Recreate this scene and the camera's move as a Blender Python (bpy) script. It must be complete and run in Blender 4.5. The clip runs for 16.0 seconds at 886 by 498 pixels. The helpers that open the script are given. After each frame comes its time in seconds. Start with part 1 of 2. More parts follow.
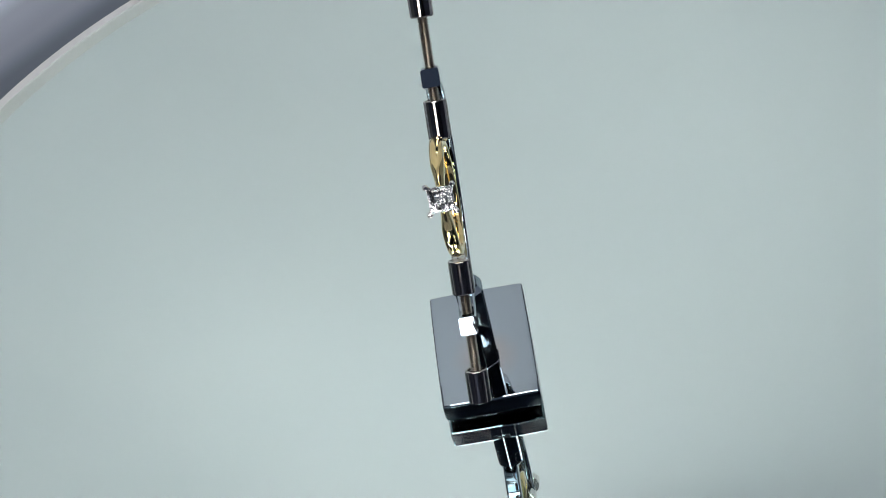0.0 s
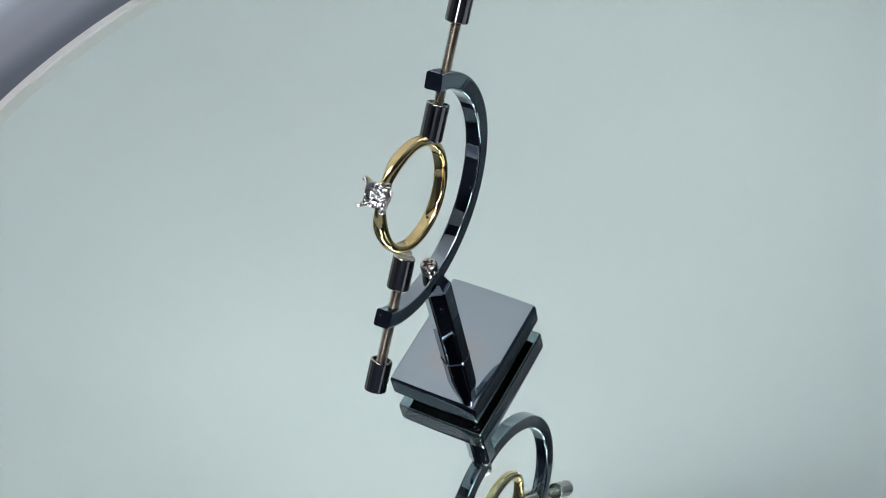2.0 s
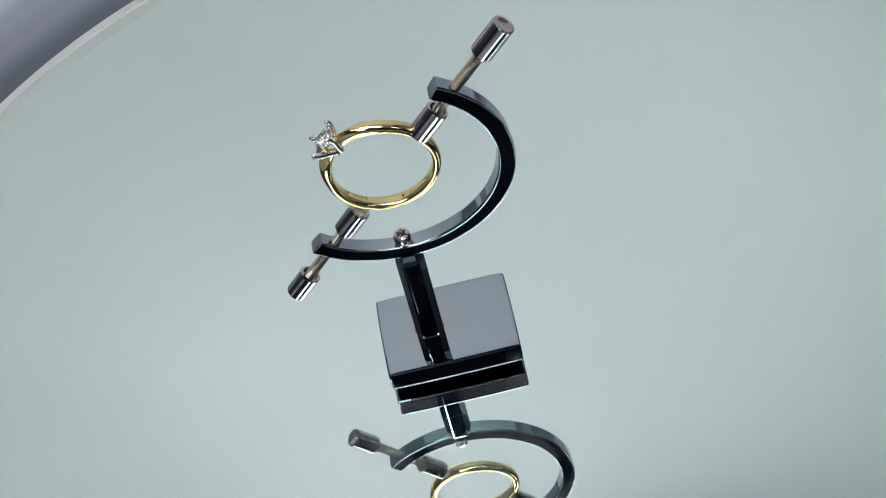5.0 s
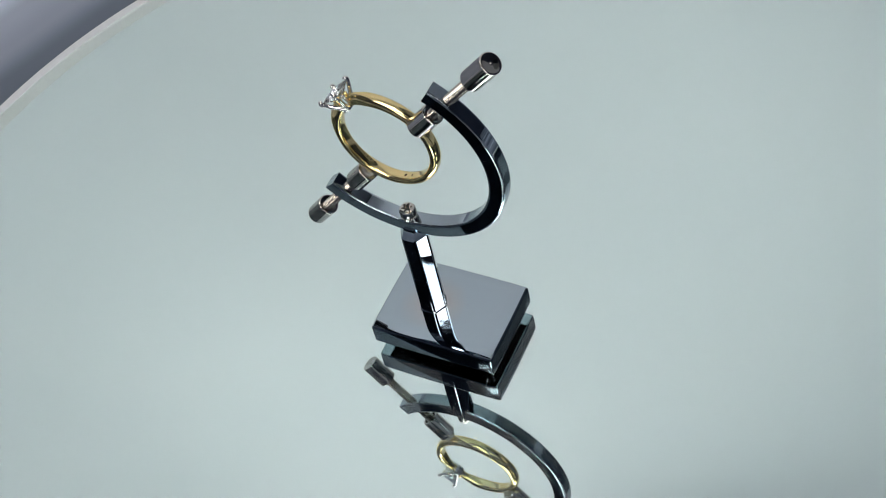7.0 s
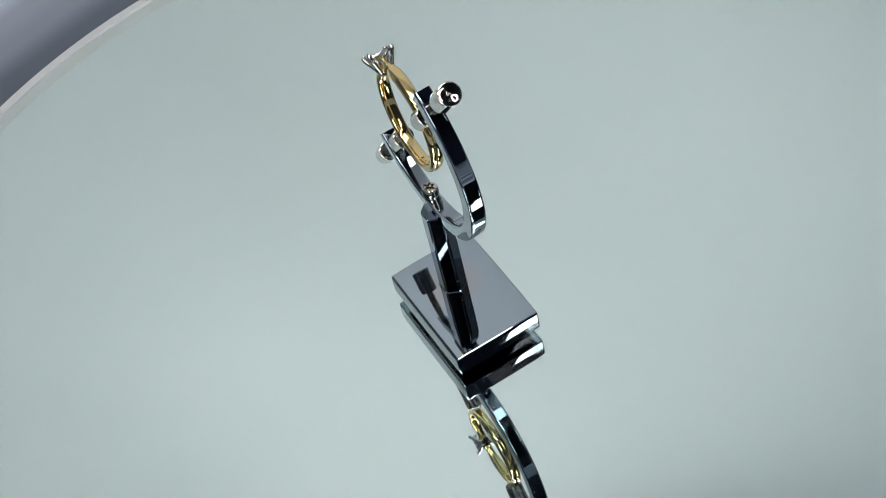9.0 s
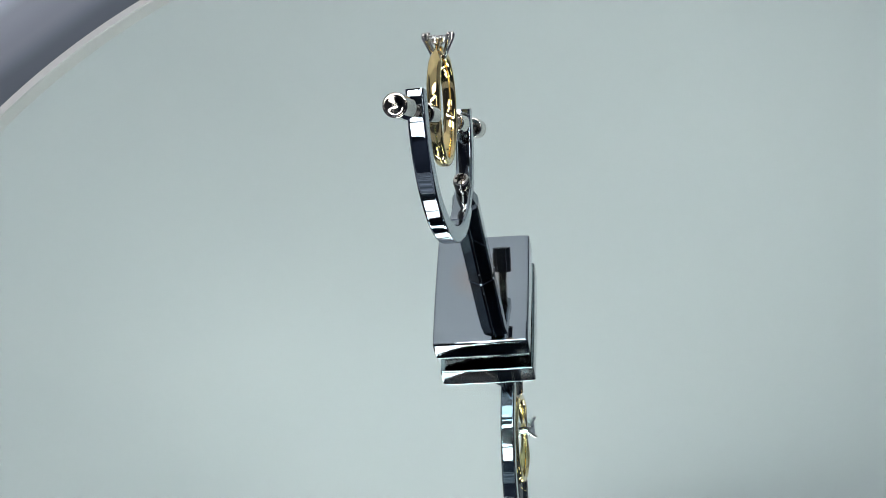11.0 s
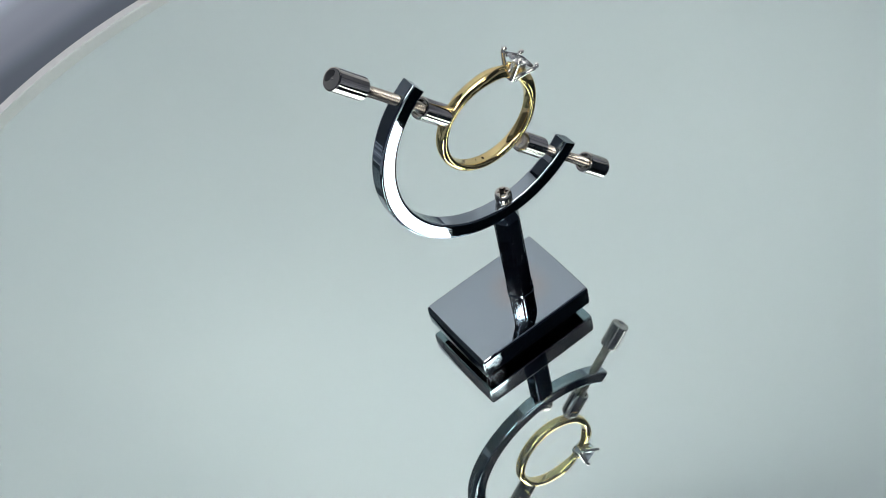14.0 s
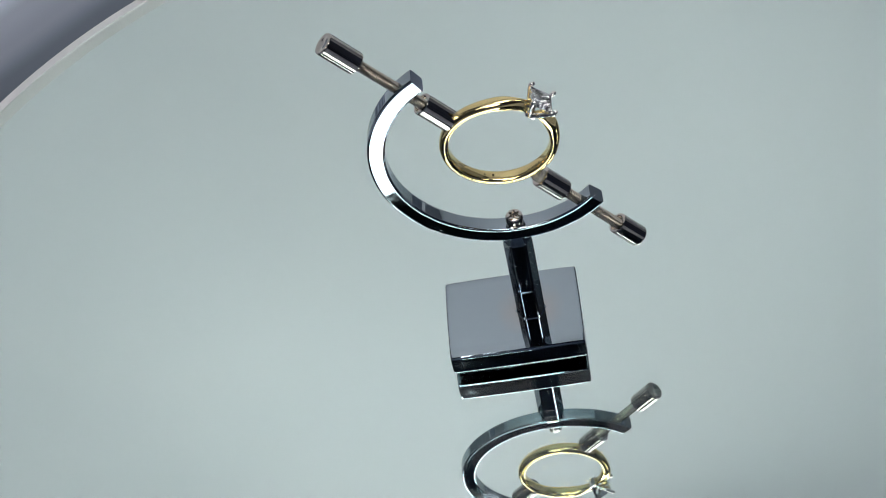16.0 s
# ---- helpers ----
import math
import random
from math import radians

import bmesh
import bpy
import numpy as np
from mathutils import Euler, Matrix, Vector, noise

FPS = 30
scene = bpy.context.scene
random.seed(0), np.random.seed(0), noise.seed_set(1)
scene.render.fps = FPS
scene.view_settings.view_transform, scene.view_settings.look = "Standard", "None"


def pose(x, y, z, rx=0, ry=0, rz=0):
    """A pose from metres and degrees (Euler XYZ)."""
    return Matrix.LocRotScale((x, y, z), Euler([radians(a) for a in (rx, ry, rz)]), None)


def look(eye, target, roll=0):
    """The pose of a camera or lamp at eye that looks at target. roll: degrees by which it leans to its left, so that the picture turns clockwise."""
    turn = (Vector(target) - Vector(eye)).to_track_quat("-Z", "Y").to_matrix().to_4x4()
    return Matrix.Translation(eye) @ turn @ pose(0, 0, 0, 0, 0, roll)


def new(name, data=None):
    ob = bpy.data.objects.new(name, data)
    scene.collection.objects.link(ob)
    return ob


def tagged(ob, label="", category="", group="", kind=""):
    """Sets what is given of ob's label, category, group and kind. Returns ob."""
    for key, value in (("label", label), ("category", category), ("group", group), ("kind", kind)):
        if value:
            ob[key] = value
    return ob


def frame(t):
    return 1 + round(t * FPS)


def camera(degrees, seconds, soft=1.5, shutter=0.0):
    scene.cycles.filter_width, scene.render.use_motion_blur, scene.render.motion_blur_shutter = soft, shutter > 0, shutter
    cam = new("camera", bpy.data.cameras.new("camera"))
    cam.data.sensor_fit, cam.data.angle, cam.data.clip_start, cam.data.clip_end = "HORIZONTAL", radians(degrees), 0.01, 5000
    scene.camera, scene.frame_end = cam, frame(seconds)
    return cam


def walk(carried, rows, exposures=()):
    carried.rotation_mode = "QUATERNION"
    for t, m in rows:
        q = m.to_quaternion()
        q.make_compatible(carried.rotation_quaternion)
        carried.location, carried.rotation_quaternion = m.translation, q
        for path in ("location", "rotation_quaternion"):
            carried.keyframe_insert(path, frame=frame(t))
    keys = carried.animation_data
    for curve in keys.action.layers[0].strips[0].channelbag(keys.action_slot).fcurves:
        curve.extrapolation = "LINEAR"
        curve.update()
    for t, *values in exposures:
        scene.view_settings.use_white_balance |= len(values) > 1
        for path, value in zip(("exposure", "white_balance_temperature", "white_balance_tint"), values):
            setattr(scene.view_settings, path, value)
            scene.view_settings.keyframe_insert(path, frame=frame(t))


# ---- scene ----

# Lengths of the stand are written in units of its base's long side.
U = 0.026
cam = camera(31.89, 16.0, soft=0.7)
EYE = Vector((0, -7.0208, 9.5756)) * U
PITCH, YAW = 0.8809, -0.0203
WAY = Vector((math.sin(YAW) * math.cos(PITCH), math.cos(YAW) * math.cos(PITCH), -math.sin(PITCH)))
VIEW = look(EYE, EYE + WAY, -14.53)
walk(cam, [(0, VIEW), (16, VIEW)], [(0, 0.03), (0.5, -0.04), (1.5, 0.07), (3, 0.03), (3.5, -0.07), (4, 0.0), (6.5, 0.02), (7, 0.06), (8.5, 0.1), (9, 0.0), (11.5, 0.02), (12.5, 0.11), (13, 0.04), (14, 0.07), (14.5, 0.0), (15, 0.06), (15.5, 0.05), (16, -0.06)])

# ---- light ----
scene.view_settings.exposure = 0.0
world = bpy.data.worlds.new("room_air")
scene.world = world
world.use_nodes = True
world.node_tree.nodes["Background"].inputs[0].default_value = (0.55, 0.62, 0.8, 1)
world.node_tree.nodes["Background"].inputs[1].default_value = 0.02
STRIP, TOP, OVER = 6.5, 17.6, 6.3


# ---- materials ----
def material(name, color, rough=0.5, metal=0.0, **more):
    m = bpy.data.materials.new(name)
    m.use_nodes = True
    p = m.node_tree.nodes["Principled BSDF"]
    p.inputs["Base Color"].default_value = (*color, 1)
    p.inputs["Roughness"].default_value = rough
    p.inputs["Metallic"].default_value = metal
    for key, value in more.items():
        p.inputs[key.replace("_", " ")].default_value = value
    return m


def add(m, kind, **inputs):
    n = m.node_tree.nodes.new(kind)
    for key, value in inputs.items():
        n.inputs[key.replace("_", " ")].default_value = value
    return n


def link(m, a, b):
    m.node_tree.links.new(a, b)


def bsdf(m):
    return m.node_tree.nodes["Principled BSDF"]


def ramp(m, source, stops):
    n = m.node_tree.nodes.new("ShaderNodeValToRGB")
    while len(n.color_ramp.elements) < len(stops):
        n.color_ramp.elements.new(0.5)
    for e, (at, c) in zip(n.color_ramp.elements, stops):
        e.position, e.color = at, (*c, 1) if len(c) == 3 else c
    link(m, source, n.inputs[0])
    return n


def grained(m, scale, low, high, bump, stretch=(1, 1, 1), fine=1.0, wavy=0.0):
    """Roughness that wanders between low and high, with a fine relief."""
    at = add(m, "ShaderNodeTexCoord")
    turn = add(m, "ShaderNodeMapping")
    turn.inputs["Scale"].default_value = stretch
    link(m, at.outputs["Object"], turn.inputs["Vector"])
    broad = add(m, "ShaderNodeTexNoise", Scale=scale, Detail=3.0)
    link(m, turn.outputs[0], broad.inputs["Vector"])
    r = ramp(m, broad.outputs["Fac"], [(0.35, (low,) * 3), (0.7, (high,) * 3)])
    link(m, r.outputs[0], bsdf(m).inputs["Roughness"])
    small = add(m, "ShaderNodeTexNoise", Scale=scale * 6 * fine, Detail=4.0)
    link(m, turn.outputs[0], small.inputs["Vector"])
    b = add(m, "ShaderNodeBump", Strength=bump, Distance=0.0001)
    link(m, small.outputs["Fac"], b.inputs["Height"])
    link(m, b.outputs[0], bsdf(m).inputs["Normal"])
    if wavy:
        slow = add(m, "ShaderNodeTexNoise", Scale=170.0, Detail=2.5, Roughness=0.6)
        link(m, at.outputs["Object"], slow.inputs["Vector"])
        w = add(m, "ShaderNodeBump", Strength=wavy, Distance=0.0001)
        link(m, slow.outputs["Fac"], w.inputs["Height"])
        link(m, w.outputs[0], b.inputs["Normal"])
    return m


CHROME = grained(material("polished_chrome", (0.385, 0.45, 0.505), 0.03, 1.0), 260, 0.01, 0.035, 0.01, wavy=0.12)
POST_CHROME = grained(material("drawn_chrome", (0.385, 0.45, 0.505), 0.03, 1.0), 700, 0.01, 0.06, 0.018, (1, 1, 0.02), wavy=0.1)
NICKEL = grained(material("turned_nickel", (0.55, 0.52, 0.49), 0.07, 1.0), 500, 0.04, 0.085, 0.02, (1, 1, 0.08))
THREAD = grained(material("screw_steel", (0.47, 0.43, 0.375), 0.2, 1.0), 900, 0.15, 0.28, 0.03)
GOLD = grained(material("yellow_gold", (0.92, 0.73, 0.36), 0.06, 1.0), 400, 0.06, 0.13, 0.015)
WHITE_GOLD = grained(material("white_gold", (0.80, 0.785, 0.76), 0.06, 1.0), 600, 0.04, 0.09, 0.01)
DIAMOND = material("diamond", (1, 1, 1), 0.0, 0.0, IOR=1.6, Transmission_Weight=1.0)
FACET = material("diamond_back_facet", (0.97, 0.98, 1.0), 0.16, 1.0)
PAD = material("clear_plastic", (0.9, 0.88, 0.82), 0.25, 0.0, IOR=1.45, Transmission_Weight=0.8)
GLASS = material("green_tinted_glass", (0.85, 0.97, 0.975), 0.0, 0.0, IOR=1.52, Transmission_Weight=1.0)
EDGE = grained(material("ground_glass_edge", (0.60, 0.61, 0.63), 0.6), 300, 0.55, 0.7, 0.1)
SILVER = material("mirror_silver", (0.93, 0.95, 0.93), 0.0, 1.0)
BACKING = grained(material("grey_backing_paint", (0.22, 0.23, 0.24), 0.6), 60, 0.5, 0.7, 0.05)
INK = material("struck_mark", (0.06, 0.04, 0.015), 0.5, 0.8)
SHELL = grained(material("black_plastic", (0.02, 0.02, 0.022), 0.5), 80, 0.4, 0.6, 0.05)


def specked(m, scale, size, dull):
    """Sparse dull pits in the polish."""
    at = add(m, "ShaderNodeTexCoord")
    cell = add(m, "ShaderNodeTexVoronoi", Scale=scale)
    link(m, at.outputs["Object"], cell.inputs["Vector"])
    spot = ramp(m, cell.outputs["Distance"], [(0.0, (dull,) * 3), (size * 0.8, (dull,) * 3), (size, (0.0,) * 3)])
    old = bsdf(m).inputs["Roughness"].links[0].from_socket
    most = add(m, "ShaderNodeMath")
    most.operation = "MAXIMUM"
    link(m, old, most.inputs[0])
    link(m, spot.outputs[0], most.inputs[1])
    link(m, most.outputs[0], bsdf(m).inputs["Roughness"])
    return m


for _m in (CHROME, POST_CHROME):
    specked(_m, 420.0, 0.06, 0.4)


def cloth(name, a, b):
    m = grained(material(name, a, 0.9), 9, 0.85, 0.95, 0.2, fine=40)
    at = add(m, "ShaderNodeTexCoord")
    n = add(m, "ShaderNodeTexNoise", Scale=3.0, Detail=4.0)
    link(m, at.outputs["Object"], n.inputs["Vector"])
    c = ramp(m, n.outputs["Fac"], [(0.3, a), (0.7, b)])
    link(m, c.outputs[0], bsdf(m).inputs["Base Color"])
    return m


def shade_banded(m, way, period, stops):
    """Broad soft bands across a cloth, shade and light put into its colour."""
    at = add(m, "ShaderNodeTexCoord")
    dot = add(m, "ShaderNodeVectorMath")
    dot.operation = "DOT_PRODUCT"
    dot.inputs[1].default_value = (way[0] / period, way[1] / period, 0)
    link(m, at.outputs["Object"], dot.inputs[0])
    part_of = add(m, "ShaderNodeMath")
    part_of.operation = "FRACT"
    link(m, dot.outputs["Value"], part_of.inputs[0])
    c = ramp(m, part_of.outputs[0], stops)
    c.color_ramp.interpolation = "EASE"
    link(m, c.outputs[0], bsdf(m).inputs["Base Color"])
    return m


WHITE_CLOTH = cloth("white_tent_cloth", (0.76, 0.79, 0.82), (0.82, 0.84, 0.86))
# dark beside the disc, paler outward: the floor's shading painted as repeating bands
GREY_CLOTH = shade_banded(cloth("lilac_cloth_painted_shade", (0.25, 0.26, 0.31), (0.31, 0.32, 0.37)), (-0.52, 0.854), 0.08, [(0.0, (0.27, 0.30, 0.37)), (0.40, (0.10, 0.12, 0.155)), (0.50, (0.11, 0.13, 0.17)), (0.64, (0.24, 0.265, 0.33)), (0.78, (0.30, 0.325, 0.40)), (0.90, (0.47, 0.53, 0.63)), (1.0, (0.27, 0.30, 0.37))])
SIDE_CLOTH = cloth("grey_side_cloth", (0.085, 0.095, 0.11), (0.115, 0.125, 0.14))
# pale and charcoal steps stand in for light falling off along the sides
PALE_CLOTH = cloth("pale_lit_side_cloth", (0.24, 0.26, 0.29), (0.29, 0.31, 0.34))
FALLOFF_CLOTH = cloth("charcoal_falloff_cloth", (0.055, 0.063, 0.078), (0.075, 0.085, 0.10))
DARK_CLOTH = cloth("dark_curtain_cloth", (0.022, 0.030, 0.055), (0.036, 0.047, 0.078))


def glowing(name, strength):
    m = bpy.data.materials.new(name)
    m.use_nodes = True
    m.node_tree.nodes.remove(bsdf(m))
    glow = add(m, "ShaderNodeEmission", Color=(1.0, 0.985, 0.96, 1), Strength=strength)
    link(m, glow.outputs[0], m.node_tree.nodes["Material Output"].inputs[0])
    return m


LED = glowing("led_diffuser", STRIP)
LED_TOP = glowing("added_backdrop_led", TOP)
LED_OVER = glowing("panel_led_diffuser", OVER)


# rust-brown stain round the foot of the post, on the chrome of the base
BASE_CHROME = grained(material("stained_chrome", (0.385, 0.45, 0.505), 0.03, 1.0), 260, 0.01, 0.035, 0.01, wavy=0.12)
_at = add(BASE_CHROME, "ShaderNodeTexCoord")
_off = add(BASE_CHROME, "ShaderNodeVectorMath")
_off.operation = "DISTANCE"
_off.inputs[1].default_value = (0.0, -0.385 * U, 0.1965 * U)
link(BASE_CHROME, _at.outputs["Object"], _off.inputs[0])
_blot = add(BASE_CHROME, "ShaderNodeTexNoise", Scale=420.0, Detail=3.0)
link(BASE_CHROME, _at.outputs["Object"], _blot.inputs["Vector"])
_sum = add(BASE_CHROME, "ShaderNodeMath")
_sum.operation = "MULTIPLY_ADD"
link(BASE_CHROME, _blot.outputs["Fac"], _sum.inputs[0])
_sum.inputs[1].default_value = 0.07 * U
link(BASE_CHROME, _off.outputs["Value"], _sum.inputs[2])
_rust = ramp(BASE_CHROME, _sum.outputs[0], [(0.0, (0.42, 0.33, 0.27)), (0.11 * U, (0.48, 0.42, 0.38)), (0.19 * U, (0.385, 0.45, 0.505))])
link(BASE_CHROME, _rust.outputs[0], bsdf(BASE_CHROME).inputs["Base Color"])
# a few dull scuffs knocked into the polish of its corners
_rough = bsdf(BASE_CHROME).inputs["Roughness"].links[0].from_socket
for _place in ((0.352, 0.195, 0.075), (0.31, -0.757, 0.05), (-0.36, 0.16, 0.10), (-0.30, 0.248, 0.05), (-0.34, -0.757, 0.09)):
    _gap = add(BASE_CHROME, "ShaderNodeVectorMath")
    _gap.operation = "DISTANCE"
    _gap.inputs[1].default_value = [k * U for k in _place]
    link(BASE_CHROME, _at.outputs["Object"], _gap.inputs[0])
    _mix = add(BASE_CHROME, "ShaderNodeMath")
    _mix.operation = "MULTIPLY_ADD"
    link(BASE_CHROME, _blot.outputs["Fac"], _mix.inputs[0])
    _mix.inputs[1].default_value = 0.09 * U
    link(BASE_CHROME, _gap.outputs["Value"], _mix.inputs[2])
    _dull = ramp(BASE_CHROME, _mix.outputs[0], [(0.0, (0.32,) * 3), (0.050 * U, (0.32,) * 3), (0.053 * U, (0.0,) * 3)])
    _most = add(BASE_CHROME, "ShaderNodeMath")
    _most.operation = "MAXIMUM"
    link(BASE_CHROME, _rough, _most.inputs[0])
    link(BASE_CHROME, _dull.outputs[0], _most.inputs[1])
    _rough = _most.outputs[0]
link(BASE_CHROME, _rough, bsdf(BASE_CHROME).inputs["Roughness"])


# ---- building helpers ----
def part(name, bm, mat, parent=None, label="", smooth=True, angle=30):
    bmesh.ops.recalc_face_normals(bm, faces=bm.faces[:])
    me = bpy.data.meshes.new(name)
    bm.to_mesh(me)
    bm.free()
    for m in mat if isinstance(mat, (list, tuple)) else [mat]:
        me.materials.append(m)
    if smooth:
        for p in me.polygons:
            p.use_smooth = True
        me.set_sharp_from_angle(angle=radians(angle))
    ob = new(name, me)
    if parent:
        ob.parent = parent
    return tagged(ob, label)


def box(x0, x1, y0, y1, z0, z1, bevel=0.0):
    bm = bmesh.new()
    bmesh.ops.create_cube(bm, size=1)
    for v in bm.verts:
        v.co = Vector(((x0 + x1) / 2 + v.co.x * (x1 - x0), (y0 + y1) / 2 + v.co.y * (y1 - y0), (z0 + z1) / 2 + v.co.z * (z1 - z0)))
    if bevel:
        bmesh.ops.bevel(bm, geom=bm.edges[:], offset=bevel, segments=2, affect="EDGES", profile=0.5)
    return bm


def lathe(profile, segments=48, m=Matrix()):
    """A closed body turned about z from (radius, height) pairs, first and last closed with a cap."""
    bm = bmesh.new()
    rings = []
    for r, z in profile:
        rings.append([bm.verts.new(m @ Vector((r * math.cos(2 * math.pi * i / segments), r * math.sin(2 * math.pi * i / segments), z))) for i in range(segments)])
    for a, b in zip(rings, rings[1:]):
        for i in range(segments):
            j = (i + 1) % segments
            bm.faces.new((a[i], a[j], b[j], b[i]))
    bm.faces.new(rings[0])
    bm.faces.new(rings[-1])
    return bm


def sweep(sections, closed=False):
    bm = bmesh.new()
    rings = [[bm.verts.new(p) for p in s] for s in sections]
    n = len(rings[0])
    pairs = list(zip(rings, rings[1:])) + ([(rings[-1], rings[0])] if closed else [])
    for a, b in pairs:
        for i in range(n):
            j = (i + 1) % n
            bm.faces.new((a[i], a[j], b[j], b[i]))
    if not closed:
        bm.faces.new(rings[0])
        bm.faces.new(rings[-1])
    return bm


def tube(points, radii, sides=10):
    """A round bar through points, with a radius at each."""
    sections = []
    for k, p in enumerate(points):
        d = (points[min(k + 1, len(points) - 1)] - points[max(k - 1, 0)]).normalized()
        a = d.orthogonal().normalized() if k == 0 else (a - d * a.dot(d)).normalized()
        b = d.cross(a)
        sections.append([p + radii[k] * (math.cos(2 * math.pi * i / sides) * a + math.sin(2 * math.pi * i / sides) * b) for i in range(sides)])
    return sweep(sections)


# ---- the place round the turntable ----
FLOOR_Z = -0.05
ROOM = 1.15
TOP_Z, CEILING_Z = 1.268, 1.27


def tent():
    """Floor cloth that curves up into the back and over the top; grey sides toned for the light; dark room in front."""
    line = [(-1.6, FLOOR_Z), (0.2, FLOOR_Z), (0.42, FLOOR_Z)]
    line += [(0.42 + 0.10 * math.sin(a), FLOOR_Z + 0.10 - 0.10 * math.cos(a)) for a in np.linspace(0.15, math.pi / 2, 10)]
    line += [(0.52, z) for z in np.linspace(0.1, 1.08, 12)]
    line += [(0.37 + 0.15 * math.cos(a), 1.08 + 0.15 * math.sin(a)) for a in np.linspace(0.1, math.pi / 2, 12)]
    line += [(0.2, 1.23), (-0.16, 1.23)]
    floor_line, wall_line = line[:2] + [(0.72, FLOOR_Z)], line[2:]
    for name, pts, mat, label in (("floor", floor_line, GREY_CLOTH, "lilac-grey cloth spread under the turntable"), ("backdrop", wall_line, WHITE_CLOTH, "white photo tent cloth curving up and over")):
        bm = bmesh.new()
        cols = 60
        x_from, x_to = (-ROOM, ROOM) if name == "floor" else (-0.58, 0.75)
        dense = []
        for (y0, z0), (y1, z1) in zip(pts, pts[1:]):
            steps = max(1, int(math.hypot(y1 - y0, z1 - z0) / 0.03))
            dense += [(y0 + (y1 - y0) * k / steps, z0 + (z1 - z0) * k / steps) for k in range(steps)]
        dense.append(pts[-1])
        rows = []
        for y, z in dense:
            row = []
            for i in range(cols + 1):
                x = x_from + (x_to - x_from) * i / cols
                wave = 0.006 * math.sin(9 * x + 14 * y + 3 * math.sin(4 * x)) * min(1.0, max(0.0, (math.hypot(x, y) - 0.16) * 8)) if name == "floor" else 0.0
                fold = 0.02 * (math.sin(5.5 * x + 2.5 * z + 0.8) + 0.5 * math.sin(13 * x - 4 * z) + 0.38 * math.sin(14 * (0.74 * x - 0.67 * z) + 2.17)) * min(1.0, max(0.0, (z - FLOOR_Z) * 5)) if name == "backdrop" else 0.0
                row.append(bm.verts.new((x, y - fold * 0.8, z + wave - fold * 0.5)))
            rows.append(row)
        for a, b in zip(rows, rows[1:]):
            for i in range(cols):
                bm.faces.new((a[i], a[i + 1], b[i + 1], b[i]))
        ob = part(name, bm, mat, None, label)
        tagged(ob, category="cloth", kind="structure")
        thick = ob.modifiers.new("thickness", "SOLIDIFY")
        thick.thickness, thick.offset = 0.002, -1
    for name, c, mat, label in (
        ("wall_east", (0.76, 0.78, -0.04, 0.6, 0.76, TOP_Z), SIDE_CLOTH, "grey side flap of the photo tent"),
        # unseen flaps, their tones chosen to grade what the chrome reflects
        ("wall_west", (-0.60, -0.58, 0.20, 0.6, FLOOR_Z - 0.01, 0.60), PALE_CLOTH, "unseen pale grey tent flap, toned for the reflected light"),
        ("wall_west_front", (-0.60, -0.58, -0.16, 0.198, FLOOR_Z - 0.01, 0.95), FALLOFF_CLOTH, "unseen charcoal tent flap, toned for light falling off"),
        ("wall_west_top", (-0.60, -0.58, 0.20, 0.6, 0.602, 0.95), FALLOFF_CLOTH, "unseen charcoal upper tent flap, toned for light falling off"),
        ("wall_east_back", (0.76, 0.78, 0.09, 0.6, FLOOR_Z - 0.01, 0.756), PALE_CLOTH, "unseen pale grey tent flap, toned for the reflected light"),
        ("curtain_west", (-ROOM - 0.02, -ROOM, -1.62, 0.72, FLOOR_Z - 0.01, TOP_Z), DARK_CLOTH, "dark curtain round the photo tent"),
        ("curtain_east", (ROOM, ROOM + 0.02, -1.62, 0.72, FLOOR_Z - 0.01, TOP_Z), DARK_CLOTH, "dark curtain round the photo tent"),
        ("curtain_south", (-ROOM - 0.02, ROOM + 0.02, -1.64, -1.62, FLOOR_Z - 0.01, TOP_Z), DARK_CLOTH, "dark curtain behind the open side of the tent"),
        ("curtain_north", (-ROOM - 0.02, ROOM + 0.02, 0.72, 0.74, FLOOR_Z - 0.01, TOP_Z), DARK_CLOTH, "dark curtain behind the photo tent"),
    ):
        tagged(part(name, box(*c), mat, None, label, False), category="wall", kind="structure")
    tagged(part("ceiling", box(-ROOM - 0.02, ROOM + 0.02, -1.64, 0.74, CEILING_Z, CEILING_Z + 0.02), DARK_CLOTH, None, "dark ceiling over the tent", False), category="ceiling", kind="structure")


tent()


def strip_lamp(m, wide, long, mat, label):
    """A flat ceiling lamp: black housing, glowing diffuser, two hangers up to the ceiling."""
    lamp = new("strip_lamp")
    lamp.matrix_basis = m
    part("housing", box(-wide / 2 - 0.006, wide / 2 + 0.006, -long / 2 - 0.006, long / 2 + 0.006, 0.001, 0.022, 0.003), SHELL, lamp, "black lamp housing")
    part("diffuser", box(-wide / 2, wide / 2, -long / 2, long / 2, -0.003, 0.0008), mat, lamp, "glowing white diffuser", False)
    up = m.inverted().to_3x3() @ Vector((0, 0, 1))
    for k in (-0.35, 0.35):
        p = Vector((0, k * long, 0.02))
        reach = (CEILING_Z - (m @ p).z) / (m.to_3x3() @ up).z
        part("hanger", tube([p, p + up * reach], [0.003, 0.003], 8), SHELL, lamp, "thin black hanger")
    tagged(lamp, label, "lamp", "strip lamps")
    return lamp


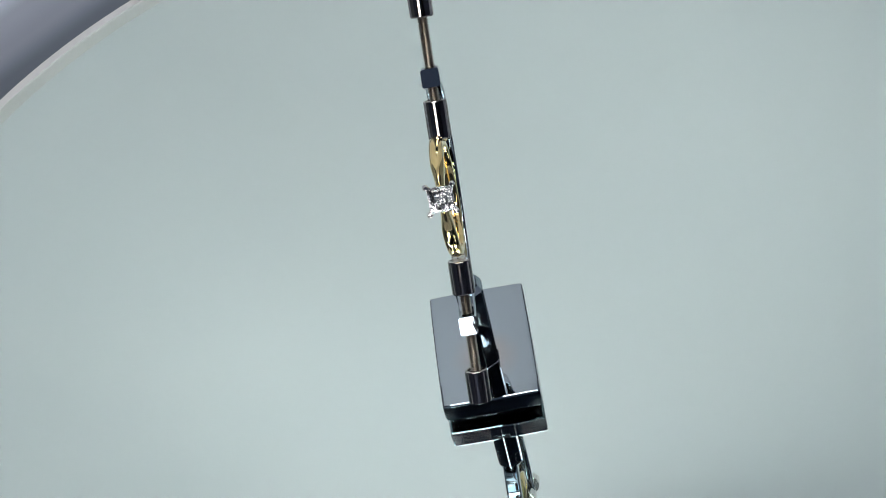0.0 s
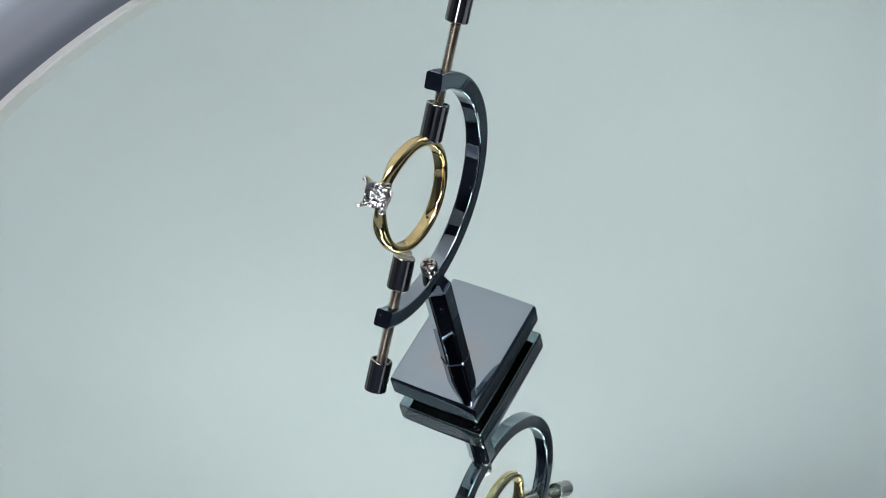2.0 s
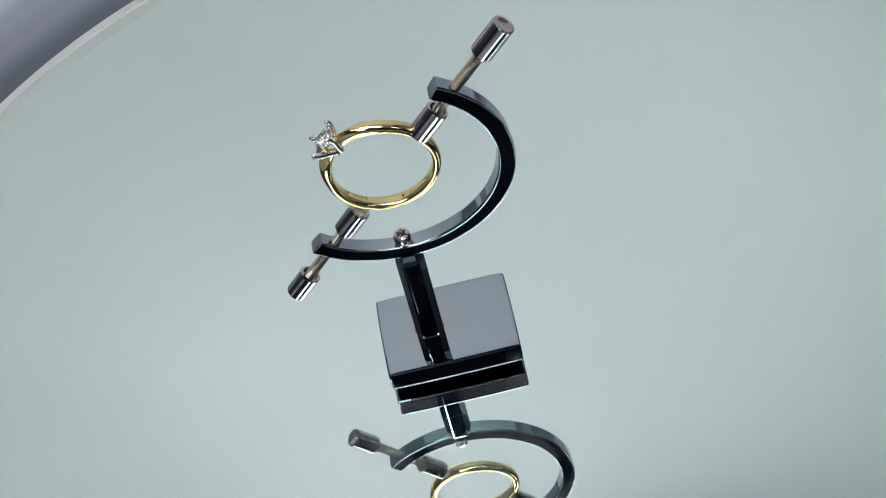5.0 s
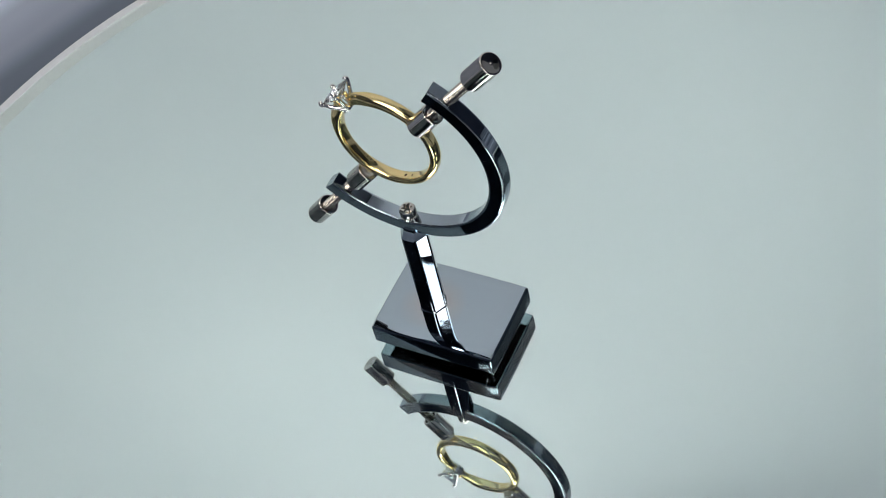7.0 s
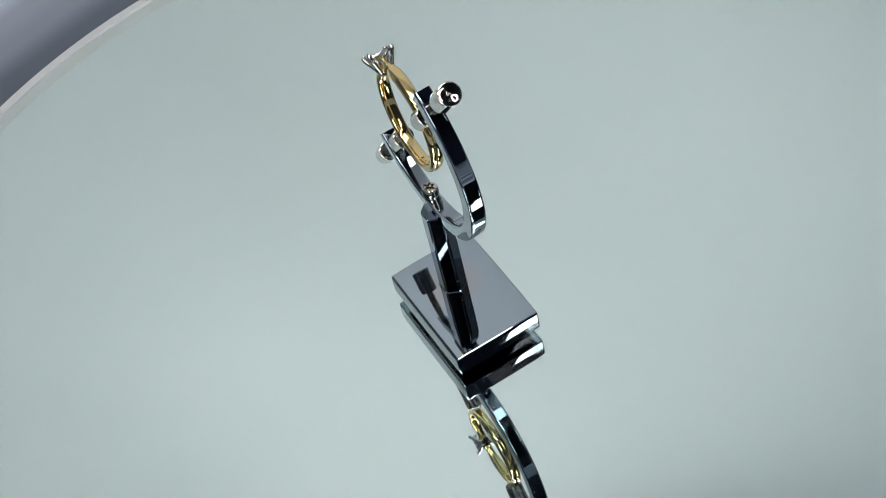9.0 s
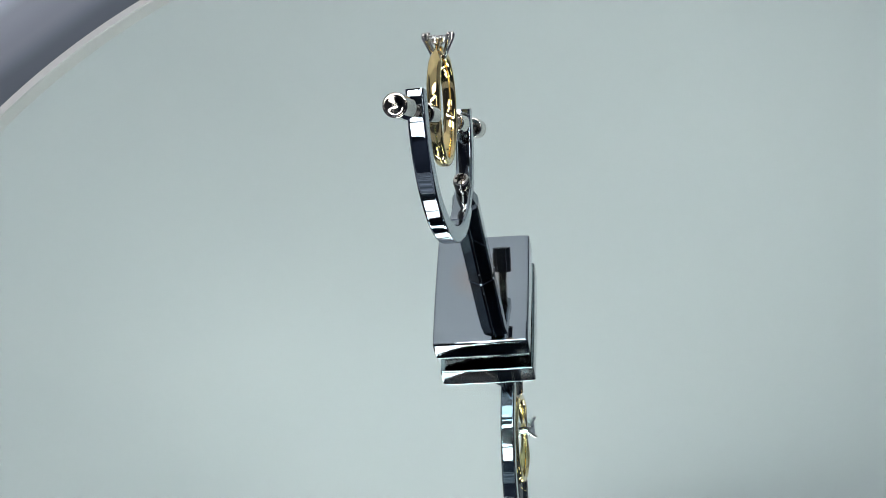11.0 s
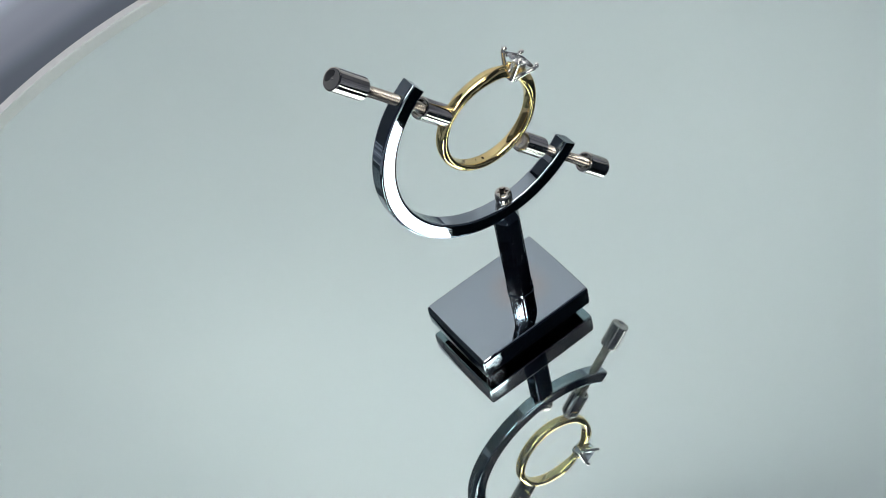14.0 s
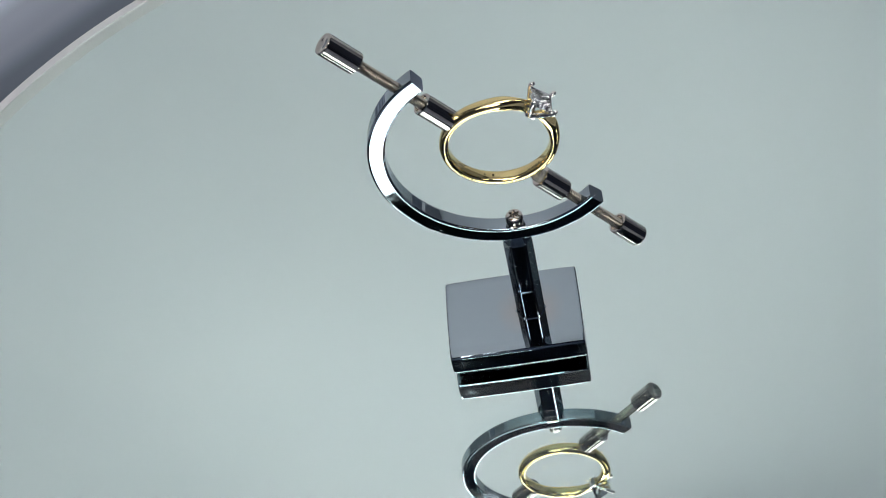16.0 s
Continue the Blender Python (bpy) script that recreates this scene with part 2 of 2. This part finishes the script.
strip_lamp(pose(0.675, -0.69, 0.90, 0, 0, 38), 0.08, 0.62, LED, "long white strip lamp hung from the ceiling")
strip_lamp(pose(-0.385, -0.685, 0.90, 0, 0, 4), 0.10, 0.35, LED, "short white strip lamp hung from the ceiling")
strip_lamp(pose(-0.38, -1.22, 0.90, 0, 0, 0), 0.46, 0.64, LED, "large square white lamp hung from the ceiling")
# added lamp out of view, aimed so the backdrop is lit evenly
strip_lamp(look((-0.14, -0.33, 0.88), (-0.09, 0.5, 0.38)) @ pose(0, 0, 0, 0, 0, 90), 0.07, 0.9, LED_TOP, "added long white strip lamp, out of view, to brighten the white backdrop")
strip_lamp(pose(0.06, -0.09, 1.18), 0.58, 0.32, LED_OVER, "flat white panel lamp over the turntable")

# ---- the mirrored turntable ----
GLASS_T = 0.144 * U
DISC_R = 5.462 * U
turntable = new("mirror_turntable")
tagged(turntable, "round mirrored glass turntable with a polished edge", "turntable")


def glass_disc():
    c, bevel = 0.002 * U, 0.125 * U
    bm = lathe([(DISC_R - c, -GLASS_T), (DISC_R, -GLASS_T + c), (DISC_R, -0.035 * U), (DISC_R - 0.01 * U, -0.025 * U), (DISC_R - bevel, 0)], 256)
    bm.faces.ensure_lookup_table()
    for f in bm.faces:
        if all(abs(v.co.z + GLASS_T) < 1e-7 for v in f.verts):
            f.material_index = 1
        elif f.calc_center_median().xy.length > DISC_R - 0.0026:
            f.material_index = 2
    return bm


plate = part("glass_plate", glass_disc(), [GLASS, SILVER, EDGE], turntable, "silvered glass plate", angle=8)
plate.visible_shadow = False
part("backing_plate", lathe([(DISC_R - 0.004, -GLASS_T - 0.005), (DISC_R - 0.0025, -GLASS_T - 0.004), (DISC_R - 0.0025, -GLASS_T - 0.0002)], 128), BACKING, turntable, "grey painted backing")
part("turntable_drum", lathe([(0.075, FLOOR_Z + 0.0025), (0.075, -0.02), (0.07, -GLASS_T - 0.0052)], 96), SHELL, turntable, "black drum under the plate")

dust = bmesh.new()
for x, y, r in ((0.525, -0.061, 0.004), (0.498, -0.148, 0.003)):
    bmesh.ops.create_icosphere(dust, subdivisions=1, radius=r * U, matrix=Matrix.Translation(Vector((x, y, r * 0.25)) * U - Vector((-0.022, 0.027, 0)) * U) @ Matrix.Diagonal((1, 1.3, 0.3, 1)))
tagged(part("dust", dust, BACKING, turntable, "grey specks of dust on the mirror"), kind="stuff")

# ---- the ring stand ----
stand = new("ring_stand")
tagged(stand, "polished chrome ring stand with an arched clamp", "ring stand")
LIFT = 0.00008


def leaning(y, z):
    """How far the plane of the arch lies to the side at (y, z)."""
    return -0.017 + 0.0191 * (y + 0.978) + 0.0348 * (z - 1.42)


def base_block():
    """A slab with eased edges, sides polished slightly barrelled and a top that falls off at its rim."""
    hx, hy, cx, cy, top = 0.358, 0.503, -0.0063, -0.2566, 0.1965
    bm = box(-1, 1, -1, 1, 0, 1)
    for v in bm.verts:
        v.co.x, v.co.y, v.co.z = v.co.x * hx, v.co.y * hy, v.co.z * top
    bmesh.ops.bevel(bm, geom=bm.edges[:], offset=0.015, segments=3, affect="EDGES", profile=0.5)
    bmesh.ops.subdivide_edges(bm, edges=[e for e in bm.edges if e.calc_length() > 0.1], cuts=15, use_grid_fill=True)
    for v in bm.verts:
        u, w, k = v.co.x / hx, v.co.y / hy, v.co.z / top
        x = v.co.x * (1 + 0.012 * (1 - w * w)) + 0.002 * u * (1 - (2 * k - 1) ** 2)
        y = v.co.y * (1 + 0.009 * (1 - u * u)) + 0.002 * w * (1 - (2 * k - 1) ** 2)
        z = v.co.z - (0.007 * (abs(u) ** 14 + abs(w) ** 14) if k > 0.9 else 0.0)
        v.co = Vector(((cx + x) * U, (cy + y) * U, LIFT + z * U))
    return bm


part("base", base_block(), BASE_CHROME, stand, "thick chrome base slab, brown stain at the post", angle=9)


def hexagon(r, z, cx=-0.003, cy=-0.390):
    return [Vector((cx + r * math.cos(radians(30 + 60 * k)), cy + r * math.sin(radians(30 + 60 * k)), z)) * U for k in range(6)]


def post():
    bm = sweep([hexagon(0.119, 0.185), hexagon(0.119, 0.199), hexagon(0.111, 0.208), hexagon(0.111, 1.065), hexagon(0.092, 1.105, -0.006), hexagon(0.080, 1.138, -0.008)])
    bmesh.ops.bevel(bm, geom=[e for e in bm.edges if abs(e.verts[0].co.z - e.verts[1].co.z) > 0.5 * U], offset=0.013 * U, segments=3, affect="EDGES")
    return bm


part("post", post(), POST_CHROME, stand, "six-sided chrome post", angle=15)

ARCH = (-0.395, 1.998)


def arch():
    inner, outer, w, c = 0.764, 0.883, 0.059, 0.014
    corner = []
    for cr, cx, start in ((outer - c, w - c, 0), (inner + c, w - c, 90), (inner + c, -w + c, 180), (outer - c, -w + c, 270)):
        for q in (-18, 0, 30, 60, 90, 108):
            q = start + q
            k = 1 / max(abs(math.cos(radians(q))), abs(math.sin(radians(q)))) if q % 90 not in (0, 30, 60) else 1.0
            corner.append((cr + c * k * math.cos(radians(q)), cx + c * k * math.sin(radians(q))))
    sections = []
    for a in np.linspace(radians(57.7), radians(-135.6), 110):
        s = []
        for r, x in corner:
            y, z = ARCH[0] + r * math.cos(a), ARCH[1] + r * math.sin(a)
            s.append(Vector((x * (1 + 0.3 * (0.8235 - r)) + leaning(y, z), y, z)) * U)
        sections.append(s)
    return sweep(sections)


part("arch", arch(), CHROME, stand, "square-section chrome arch", angle=35)

# the clamp's axis, from the lower knob's end to the upper knob's end
FOOT = Vector((-0.040, -1.246, 0.918))
AXIS = (Vector((0.072, 0.548, 3.092)) - FOOT).normalized()


def on_axis(s):
    """A frame whose z runs along the clamp's axis, at s units from its lower end."""
    return Matrix.Translation((FOOT + AXIS * s) * U) @ AXIS.to_track_quat("Z", "Y").to_matrix().to_4x4()


def knob(s0, s1, r, hollow_low=False, hollow_high=False):
    """A turned cylinder with eased edges; a hollow end shows a recess round the screw."""
    c, L = 0.010, s1 - s0
    face = [(0.003, 0.002), (0.007, 0.005), (0.008, 0.0052), (0.024, 0.0042), (0.027, 0.0032), (0.042, 0.0024), (0.045, 0.0014), (0.058, 0.0005)] if r > 0.07 else [(0.004, 0.0), (0.010, 0.0)]
    hole = [(0.030, 0.03), (r * 0.72, 0.03), (r * 0.74, 0.027), (r * 0.76, 0.0), (r * 0.78, 0.0)]
    prof = list(hole if hollow_low else face)
    prof += [(r - c, 0.0), (r - c * 0.95, 0.0), (r - c * 0.3, c * 0.3), (r, c * 0.95), (r, c), (r, c * 1.3), (r, L - c * 1.3), (r, L - c), (r, L - c * 0.95), (r - c * 0.3, L - c * 0.3), (r - c * 0.95, L), (r - c, L)]
    prof += [(q, L - z) for q, z in reversed(hole if hollow_high else face)]
    return lathe([(a * U, b * U) for a, b in prof], 56, on_axis(s0))


def thread(s0, s1, r=0.039, pitch=0.0170, depth=0.015):
    """A screw's thread, cut as a true helix."""
    sides, per = 20, 6
    m = on_axis(s0)
    count = int((s1 - s0) / pitch * per)
    sections = []
    for k in range(count + 1):
        z = (s1 - s0) * k / count
        s = []
        for i in range(sides):
            turn = i / sides
            saw = abs(((z / pitch - turn) % 1.0) * 2 - 1)
            rad = (r - depth * (1 - saw)) * U
            s.append(m @ Vector((rad * math.cos(2 * math.pi * turn), rad * math.sin(2 * math.pi * turn), z * U)))
        sections.append(s)
    return sweep(sections)


def clamp(name, s_knob, s_thread, s_cap, s_pad, low):
    screw = part(name, thread(*s_thread), THREAD, stand, "fine-threaded steel clamp screw", angle=60)
    part("knob", knob(*s_knob, 0.077, hollow_high=low, hollow_low=not low), NICKEL, screw, "turned nickel knob", angle=35)
    part("cap", knob(*s_cap, 0.077, hollow_low=low, hollow_high=not low), NICKEL, screw, "turned nickel pressure cap", angle=40)
    part("pad", knob(*s_pad, 0.047), PAD, screw, "clear plastic tip", angle=40)


clamp("clamp_screw", (0.0, 0.228), (0.19, 0.79), (0.75, 0.98), (0.96, 1.02), True)
clamp("clamp_screw", (2.572, 2.84), (2.0, 2.61), (1.79, 2.04), (1.77, 1.81), False)


def fixing_screw():
    """Pan head with a six-pointed recess, standing proud of the arch."""
    m = Matrix.Translation(Vector((-0.0115, -0.397, 1.222)) * U) @ pose(0, 0, 0, 2, 0, 0)
    r = 0.062
    bm = lathe([(a * U, b * U) for a, b in [(0.058, 0.0), (0.060, 0.03), (0.052, 0.034), (0.052, 0.040), (r, 0.044), (r, 0.078), (r * 0.86, 0.096), (r * 0.66, 0.102)]], 48, m)
    top = max(bm.faces, key=lambda f: f.calc_center_median().dot(m.to_3x3() @ Vector((0, 0, 1))) if len(f.verts) > 4 else -1e9)
    bmesh.ops.delete(bm, geom=[top], context="FACES_ONLY")
    rim = sorted([v for v in bm.verts if abs((m.inverted() @ v.co).z - 0.102 * U) < 1e-8], key=lambda v: math.atan2((m.inverted() @ v.co).y, (m.inverted() @ v.co).x))
    n = len(rim)
    star, low = [], []
    for i, v in enumerate(rim):
        p = m.inverted() @ v.co
        a = math.atan2(p.y, p.x)
        k = (0.034 + 0.008 * math.cos(6 * a)) * U
        star.append(bm.verts.new(m @ Vector((k * math.cos(a), k * math.sin(a), 0.101 * U))))
        low.append(bm.verts.new(m @ Vector((k * 0.92 * math.cos(a), k * 0.92 * math.sin(a), 0.06 * U))))
    for i in range(n):
        j = (i + 1) % n
        bm.faces.new((rim[i], rim[j], star[j], star[i]))
        bm.faces.new((star[i], star[j], low[j], low[i]))
    bm.faces.new(low)
    return bm


part("fixing_screw", fixing_screw(), NICKEL, stand, "small steel screw with star recess", angle=35)

# ---- the diamond ring ----
RING_C = Vector((0.0046, -0.3954, 2.0555))
STONE_A = radians(132.8)
ring = new("diamond_ring")
tagged(ring, "yellow gold ring with a square-cut diamond in white prongs", "ring")
_n = Vector((1, -0.0269, 0.0196)).normalized()
_s = Vector((0, math.cos(STONE_A), math.sin(STONE_A)))
_s = (_s - _n * _s.dot(_n)).normalized()
RING_FRAME = Matrix.Translation(RING_C * U) @ Matrix((_n, _s.cross(_n), _s)).transposed().to_4x4()


def blend(a, b, k):
    k = min(1.0, max(0.0, k))
    return a + (b - a) * k * k * (3 - 2 * k)


def band():
    """Rounded outside, flatter inside; the shoulders rise and pinch to an edge at the stone."""
    sections = []
    for k in range(160):
        a = 2 * math.pi * k / 160
        off = min(a, 2 * math.pi - a)
        crest = blend(0.012, 0.047, (off - 0.14) / 0.5)
        base = blend(0.040, 0.047, (off - 0.16) / 0.8)
        ro = blend(0.432, 0.397, (off - 0.17) / 0.9) if off > 0.17 else blend(0.366, 0.432, (off - 0.11) / 0.06)
        ri = blend(0.346, 0.333, (off - 0.1) / 0.5)
        prof = []
        for i in range(20):
            q = 2 * math.pi * i / 20
            cx, cr = math.cos(q), math.sin(q)
            x = (crest + (base - crest) * (0.5 - 0.5 * cr)) * (abs(cx) ** 0.75) * (1 if cx >= 0 else -1)
            mid = ri + (ro - ri) * 0.42
            r = mid + ((ro - mid) * abs(cr) ** 0.9 if cr >= 0 else -(mid - ri) * abs(cr) ** 0.55)
            prof.append(Vector((x, r * math.sin(a), r * math.cos(a))) * U)
        sections.append(prof)
    return sweep(sections, True)


part("band", band(), GOLD, ring, "polished yellow gold band", angle=60)


def diamond():
    """Square-cut stone: flat table, stepped crown, thin girdle and a pavilion of many small facets that throw the light back."""
    chance = random.Random(11)
    half, lift, n = 0.080, 0.474, 8
    bm = bmesh.new()
    rings = []
    for r, z in ((0.052, 0.020), (0.067, 0.0145), (half, 0.002)):
        rings.append([bm.verts.new(Vector((sx * r, sy * r, lift + z)) * U) for sx, sy in ((1, 1), (-1, 1), (-1, -1), (1, -1))])
    bm.faces.new(rings[0])
    for a, b in zip(rings, rings[1:]):
        for i in range(4):
            bm.faces.new((a[i], a[(i + 1) % 4], b[(i + 1) % 4], b[i]))
    grid = []
    for i in range(n + 1):
        row = []
        for j in range(n + 1):
            u, v = 2 * i / n - 1, 2 * j / n - 1
            edge = max(abs(u), abs(v))
            deep = 0.002 + 0.062 * (1 - edge) + (chance.uniform(-0.006, 0.006) if edge < 0.99 else 0.0)
            row.append(bm.verts.new(Vector((u * half, v * half, lift - deep)) * U))
        grid.append(row)
    for i in range(n):
        for j in range(n):
            a, b, c, d = grid[i][j], grid[i + 1][j], grid[i + 1][j + 1], grid[i][j + 1]
            for f in ((a, b, c), (a, c, d)) if (i + j) % 2 else ((a, b, d), (b, c, d)):
                bm.faces.new(f).material_index = 1
    g = rings[2]
    bm.faces.new([g[0], g[1]] + [grid[i][n] for i in range(n + 1)])
    bm.faces.new([g[1], g[2]] + [grid[0][j] for j in range(n + 1)])
    bm.faces.new([g[2], g[3]] + [grid[n - i][0] for i in range(n + 1)])
    bm.faces.new([g[3], g[0]] + [grid[n][n - j] for j in range(n + 1)])
    return bm


part("diamond", diamond(), [DIAMOND, FACET], ring, "clear square-cut diamond", smooth=False)

for sx, sy in ((1, 1), (1, -1), (-1, 1), (-1, -1)):
    # the two prongs of a side run down into one V at the band
    pts = [(0.030, 0.002, 0.336), (0.040, 0.018, 0.362), (0.054, 0.044, 0.402), (0.070, 0.068, 0.440), (0.083, 0.084, 0.472), (0.085, 0.087, 0.490), (0.080, 0.082, 0.501), (0.072, 0.074, 0.502)]
    part("prong", tube([Vector((sx * x, sy * y, z)) * U for x, y, z in pts], [r * U for r in (0.014, 0.016, 0.0155, 0.015, 0.0155, 0.018, 0.017, 0.008)], 12), WHITE_GOLD, ring, "white gold prong", angle=50)


def bead(y):
    """The small round end of a shoulder, between two prongs."""
    bm = lathe([(a * U, b * U) for a, b in ((0.011, -0.034), (0.0125, -0.012), (0.0155, -0.004), (0.0165, 0.003), (0.0145, 0.010), (0.0095, 0.0145), (0.003, 0.016))], 20)
    bm.transform(Matrix.Translation(Vector((0, y, 0.432)) * U) @ Matrix.Rotation(radians(28 if y < 0 else -28), 4, "X"))
    return bm


for side in (-0.070, 0.070):
    part("shoulder_bead", bead(side), GOLD, ring, "round gold end of the shoulder", angle=60)


def seat():
    """The small saddle in which the prongs meet the band."""
    sections = []
    for a in np.linspace(-0.10, 0.10, 9):
        sections.append([Vector((x, r * math.sin(a), r * math.cos(a))) * U for x, r in ((-0.043, 0.334), (0.043, 0.334), (0.046, 0.346), (0.036, 0.362), (-0.036, 0.362), (-0.046, 0.346))])
    return sweep(sections)


part("prong_seat", seat(), WHITE_GOLD, ring, "white gold saddle under the stone", angle=40)

# struck marks inside the band
for turn, x, wide, tall in ((-151.5, 0.0, 0.016, 0.020), (-161.5, 0.002, 0.010, 0.012), (-92, -0.012, 0.008, 0.018), (-97, -0.016, 0.010, 0.018), (-102.5, -0.016, 0.009, 0.018), (-108, -0.014, 0.010, 0.016)):
    bm = box((x - tall / 2) * U, (x + tall / 2) * U, -wide / 2 * U, wide / 2 * U, 0.3322 * U, 0.3360 * U, 0.0008 * U)
    bm.transform(Matrix.Rotation(-radians(turn), 4, "X"))
    part("hallmark", bm, INK, ring, "dark struck hallmark", smooth=False)

ECCENTRIC = Vector((-0.022, 0.027, 0)) * U


def motions():
    """All turns with the table, about 17 degrees a second, clockwise from above."""
    rows = []
    for k in range(17):
        rows.append((k, pose(0, 0, 0, 0, 0, -4.15 - 17.376 * k + 0.0207 * k * k)))
    walk(turntable, [(t, m @ Matrix.Translation(ECCENTRIC)) for t, m in rows])
    walk(stand, rows)
    walk(ring, [(t, m @ RING_FRAME) for t, m in rows])


motions()
